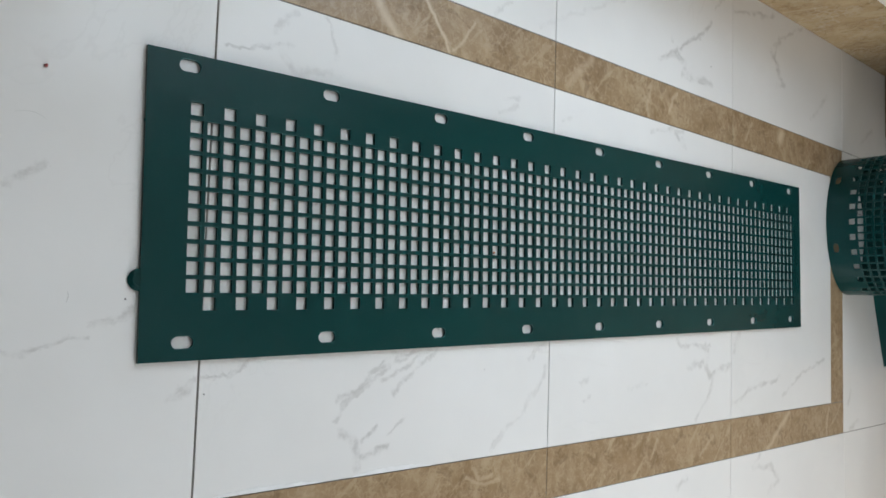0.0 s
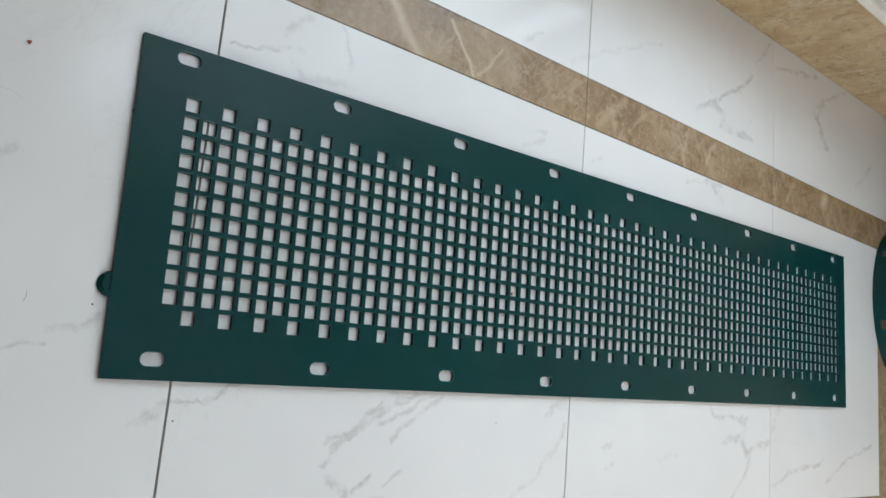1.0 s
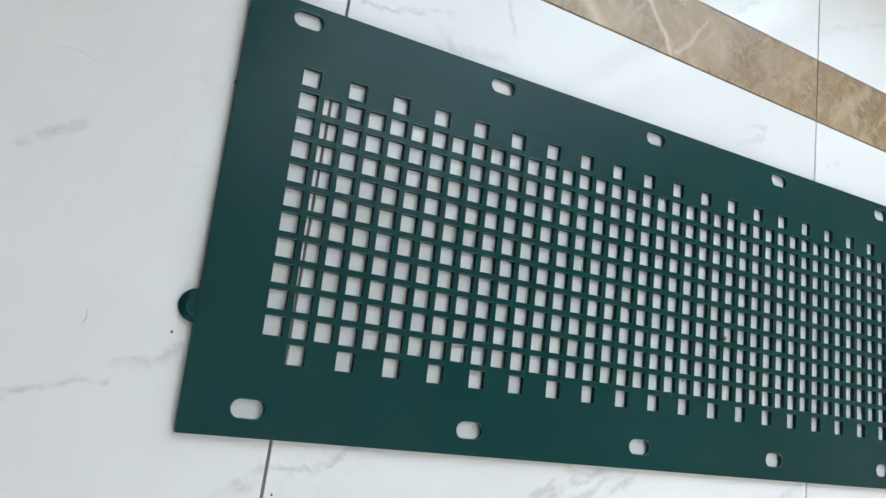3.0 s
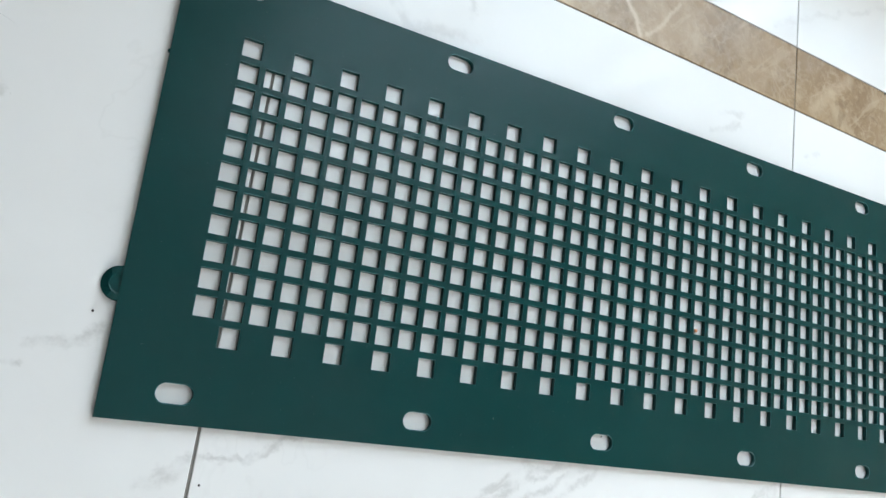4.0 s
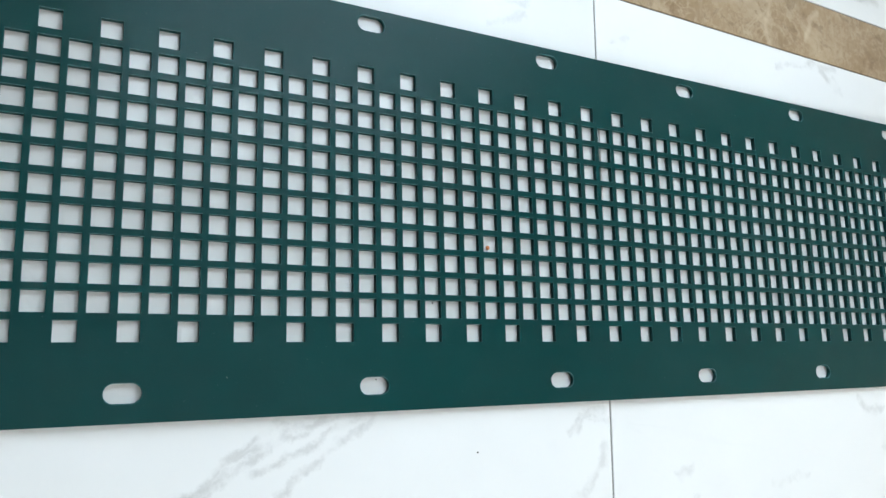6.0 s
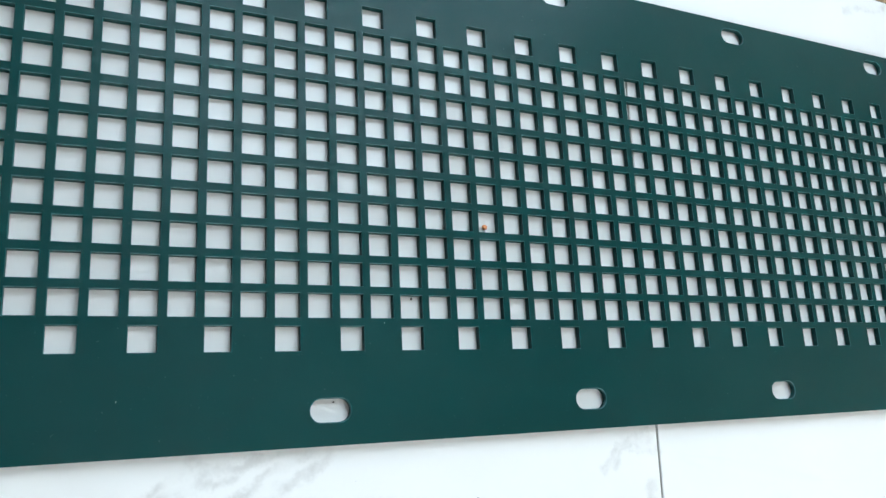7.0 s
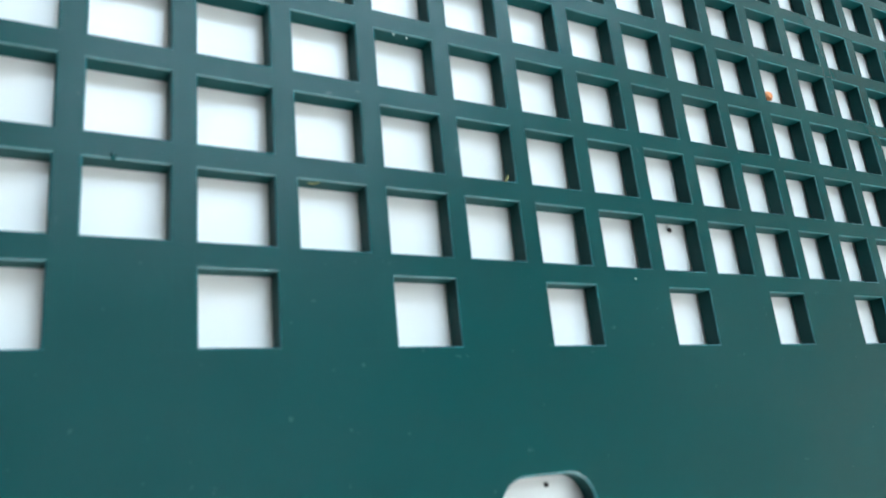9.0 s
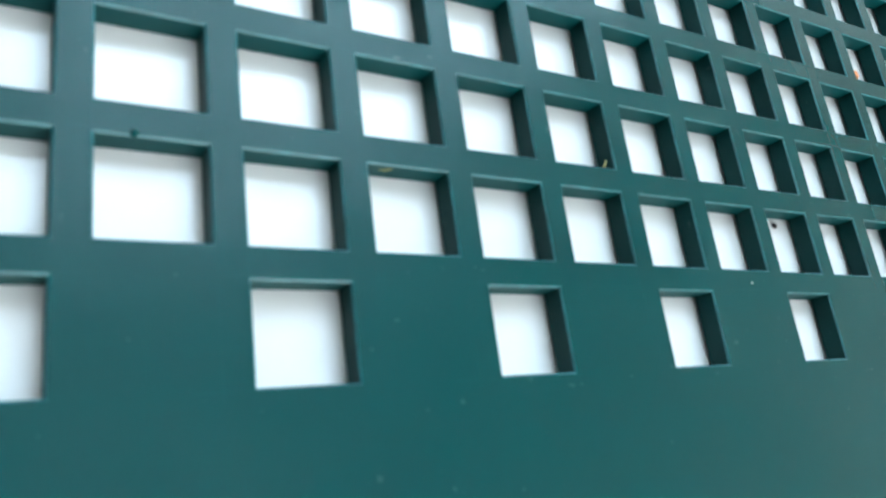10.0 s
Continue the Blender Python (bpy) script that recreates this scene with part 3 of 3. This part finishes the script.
def rolled(u, v, w):
    s = u + M0 - 0.02
    if s < TAIL:
        at = TAIL_END.lerp(TAIL_ON, s / TAIL)
        at = at + Vector((-0.012, -0.003)) * math.sin(math.pi * s / TAIL)
        ahead = (TAIL_ON - TAIL_END).normalized()
    else:
        i = min(int((s - TAIL) / 2.2 * len(COIL)), len(COIL) - 2)
        while COIL[i][0] > s - TAIL:
            i -= 1
        while COIL[i + 1][0] < s - TAIL:
            i += 1
        f = COIL[i][1] + 0.01 * (s - TAIL - COIL[i][0]) / (COIL[i + 1][0] - COIL[i][0])
        at = coil(f)
        ahead = (coil(f + 0.01) - at).normalized()
    out = Vector((ahead.y, -ahead.x))
    p = at + out * (w - PANEL_T)
    return (p.x, p.y, v + B0 + 0.0005)


roll_panel = tagged(screen_panel(rolled), "dark green perforated screen panel rolled up standing on its edge", "screen panel", group="screen panels")

# ---- small things on the floor ----
def disc_tab():
    bm = bmesh.new()
    n = 20
    rings = []
    for r, z in ((0.0160, 0.0), (0.0165, 0.0015), (0.0165, 0.0052), (0.0158, 0.0060), (0.0100, 0.0060), (0.0085, 0.0054)):
        rings.append([bm.verts.new((r * math.cos(2 * math.pi * i / n), r * math.sin(2 * math.pi * i / n), z)) for i in range(n)])
    for a, b in zip(rings, rings[1:]):
        for i in range(n):
            bm.faces.new([a[i], a[(i + 1) % n], b[(i + 1) % n], b[i]])
    bm.faces.new(rings[-1])
    bm.faces.new(list(reversed(rings[0])))
    for vert in bm.verts:   # slanting cut on the outer side
        vert.co.z = min(vert.co.z, max(0.0, 0.0062 + 0.55 * (vert.co.x + 0.0085)))
    return bm


def crumb(name, x, y, size, material, label, seed, flat=0.6, z=0.0):
    rnd = random.Random(seed)
    bm = bmesh.new()
    bmesh.ops.create_icosphere(bm, subdivisions=2, radius=size)
    for vert in bm.verts:
        vert.co *= 0.72 + 0.5 * rnd.random()
        vert.co.z *= flat
    low = min(vert.co.z for vert in bm.verts)
    ob = part(name, bm, material)
    ob.matrix_world = pose(x, y, z - low, 0, 0, rnd.uniform(0, 360))
    return tagged(ob, label, "crumb")


def hole_place(k, r, du=0.0, dv=0.0):
    return X0 + (k - 1) * PITCH + du, YC + (6.5 - r) * PITCH + dv


tab = part("rubber_disc", disc_tab(), GREEN)
tab.matrix_world = pose(-0.0815 + 0.0165, 0.0925, 0.0)
tagged(tab, "small dark green rubber disc beside the panel's short edge", "rubber disc")
crumb("crumb", -0.197, 0.379, 0.0027, RED, "dark red crumb on the white tile", 1)
crumb("crumb", *hole_place(25, 8, -0.0017, -0.0043), 0.0027, RUST, "orange crumb on the tile inside a panel hole", 2)
crumb("crumb", *hole_place(22, 11, 0.0023, 0.0078), 0.0010, DARK, "tiny dark grit on the tile inside a panel hole", 3)

def strand(name, centre, length, curve, turn, radius, material, label, category):
    """A thin bent fibre: an arc of the given length whose direction turns by curve degrees."""
    bm = bmesh.new()
    n, m = 12, 5
    x, y, heading = 0.0, 0.0, radians(turn - curve / 2)
    rings = []
    for i in range(n + 1):
        r = radius * (0.45 + 0.55 * math.sin(math.pi * (i + 0.4) / (n + 0.8)))
        side = Vector((-math.sin(heading), math.cos(heading), 0))
        rings.append([bm.verts.new(Vector((x, y, radius)) + side * (r * math.cos(2 * math.pi * k / m)) + Vector((0, 0, r * math.sin(2 * math.pi * k / m)))) for k in range(m)])
        x, y = x + math.cos(heading) * length / n, y + math.sin(heading) * length / n
        heading += radians(curve / n)
    for p, q in zip(rings, rings[1:]):
        for k in range(m):
            bm.faces.new([p[k], p[(k + 1) % m], q[(k + 1) % m], q[k]])
    bm.faces.new(rings[0][::-1])
    bm.faces.new(rings[-1])
    bmesh.ops.translate(bm, vec=(-x / 2, -y / 2, 0), verts=bm.verts)
    ob = part(name, bm, material)
    ob.matrix_world = pose(*centre)
    return tagged(ob, label, category)


def smear(s0, s1, n0, wide, seed):
    """A thin lens-shaped white slab along a tile edge, standing in for glare."""
    rnd = random.Random(seed)
    bm = bmesh.new()
    rows = []
    for i in range(25):
        t = i / 24
        w = wide * math.sin(math.pi * t) ** 0.7 * (0.8 + 0.4 * rnd.random()) + 0.0004
        s = s0 + (s1 - s0) * t
        rows.append([bm.verts.new((s, n0, 0.0003)), bm.verts.new((s, n0, 0.0009)), bm.verts.new((s, n0 + w * 0.8, 0.0009)), bm.verts.new((s, n0 + w, 0.0003))])
    for p, q in zip(rows, rows[1:]):
        for k in range(4):
            bm.faces.new([p[k], q[k], q[(k + 1) % 4], p[(k + 1) % 4]])
    bm.faces.new(rows[0])
    bm.faces.new(rows[-1][::-1])
    ob = part("glare_strip", bm, GLARE)
    ob.matrix_world = ROOM
    return tagged(ob, "thin white strip in place of glare along the brown border edge", "filler smear")


# glare along the border, built as two white slabs
smear(0.055, 0.26, BAND_LOW[1] + 0.0012, 0.0075, 5)
smear(0.318, 0.50, BAND_LOW[1] + 0.0012, 0.0085, 6)
strand("hair", (-0.212, 0.307, 0.0), 0.042, -70, -8, 0.00008, DARK, "thin dark hair lying on the white tile", "hair")
strand("hair", (-0.1605, 0.068, 0.0), 0.016, 60, 85, 0.00022, DARK, "short dark curled fibre on the white tile", "hair")
strand("straw_bit", (0.4395, 0.0946, PANEL_T - 0.0012), 0.0050, 40, 18, 0.00025, STRAW, "tiny dry straw bit on the panel", "straw bit")
strand("straw_bit", (0.5040, 0.1022, PANEL_T + 0.0004), 0.0028, 30, 60, 0.0003, STRAW, "tiny dry straw bit on the panel", "straw bit")
strand("straw_bit", (0.6195, 0.1365, PANEL_T - 0.0040), 0.0032, 140, 70, 0.0003, STRAW, "tiny dry straw bit on the panel", "straw bit")
for i, (x, y) in enumerate(((0.5528, 0.0703), (0.4674, 0.1473), (0.4719, 0.1469), (0.3469, 0.0125))):
    crumb("crumb", x, y, 0.00032, CHALK, "tiny pale grain on the green panel", 30 + i, 0.5, PANEL_T + 0.0005)
for i, (x, y) in enumerate(((-0.0824, 0.0647), (1.5387, 0.7343), (1.0825, 0.6433), (0.6354, -0.0794), (0.038, -0.0801), (0.5091, 0.0065), (1.640, 0.992))):
    crumb("crumb", x, y, (0.0012, 0.0012, 0.0022, 0.0012, 0.0012, 0.0008, 0.0022)[i], DARK, "tiny dark grit on the floor", 50 + i, 0.5)
for i, (x, y) in enumerate(((0.3866, 0.0950), (-0.0645, 0.3255))):
    bump_ob = crumb("flash_nub", x, y, 0.0010 if x > 0 else 0.0022, GREEN, "", 80 + i, 0.9, PANEL_T - 0.0004 if x > 0 else 0.002)
    bump_ob.parent = flat_panel
    del bump_ob["category"]


chip = crumb("crumb", 0, 0, 0.0040, DARK, "dark chip stuck on the cream sill edge", 71, 0.5)
chip.matrix_world = ROOM @ pose(1.892, N_LEFT - 0.0125, SILL + 0.019, 90, 0, 0)


# ---- floor tiles ----
def tile_mesh(name, ds, dn, material):
    bm = bmesh.new()
    b = 0.0007
    rings = [[(0, 0, -0.0016), (ds, 0, -0.0016), (ds, dn, -0.0016), (0, dn, -0.0016)], [(0, 0, -b), (ds, 0, -b), (ds, dn, -b), (0, dn, -b)],
             [(b, b, 0), (ds - b, b, 0), (ds - b, dn - b, 0), (b, dn - b, 0)]]
    rows = [[bm.verts.new(p) for p in ring] for ring in rings]
    for p, q in zip(rows, rows[1:]):
        for i in range(4):
            bm.faces.new([p[i], p[(i + 1) % 4], q[(i + 1) % 4], q[i]])
    bm.faces.new(rows[-1])
    mesh = bpy.data.meshes.new(name)
    bm.to_mesh(mesh)
    bm.free()
    mesh.materials.append(material)
    return mesh


SHARED = {}
GAP = 0.0010


def tile(s0, s1, n0, n1, material, name):
    if abs(s0 - S0) < 1e-6:
        s0 += 0.0010   # one joint stands wider open
    ds, dn = round(s1 - s0 - 2 * GAP, 4), round(n1 - n0 - 2 * GAP, 4)
    if (ds, dn, name) not in SHARED:
        SHARED[ds, dn, name] = tile_mesh(name, ds, dn, material)
    ob = new(name, SHARED[ds, dn, name])
    ob.parent = floor
    ob.location = (s0 + GAP, n0 + GAP, 0)


joints = [S0 + TILE * i for i in range(-2, 4)]
inner = [j for j in joints if j < BAND_END[0]] + [BAND_END[0]]
outer = [j for j in joints if j < BAND_END[1] - 0.02] + [BAND_END[1]]
for a, b in zip(inner, inner[1:]):
    tile(a, b, BAND_LOW[1], BAND_UP[0], WHITE, "tile")
for a, b in zip(outer, outer[1:]):
    tile(a, b, *BAND_UP, BROWN, "border_strip")
    tile(a, b, *BAND_LOW, BROWN, "border_strip")
tile(*BAND_END, BAND_LOW[1], BAND_UP[0], BROWN, "border_strip")
wide = joints[:-1] + [BAND_END[1] + 0.004, S_FAR]
for a, b in zip(wide, wide[1:]):
    tile(a, b, BAND_UP[1], N_LEFT + 0.006, WHITE, "tile")
    lo = BAND_LOW[0]
    while lo > N_RIGHT:
        tile(a, b, max(lo - TILE, N_RIGHT), lo, WHITE, "tile")
        lo -= TILE
tile(BAND_END[1], S_FAR, BAND_LOW[0], BAND_LOW[0] + TILE, WHITE, "tile")
tile(BAND_END[1], S_FAR, BAND_LOW[0] + TILE, BAND_UP[1], WHITE, "tile")
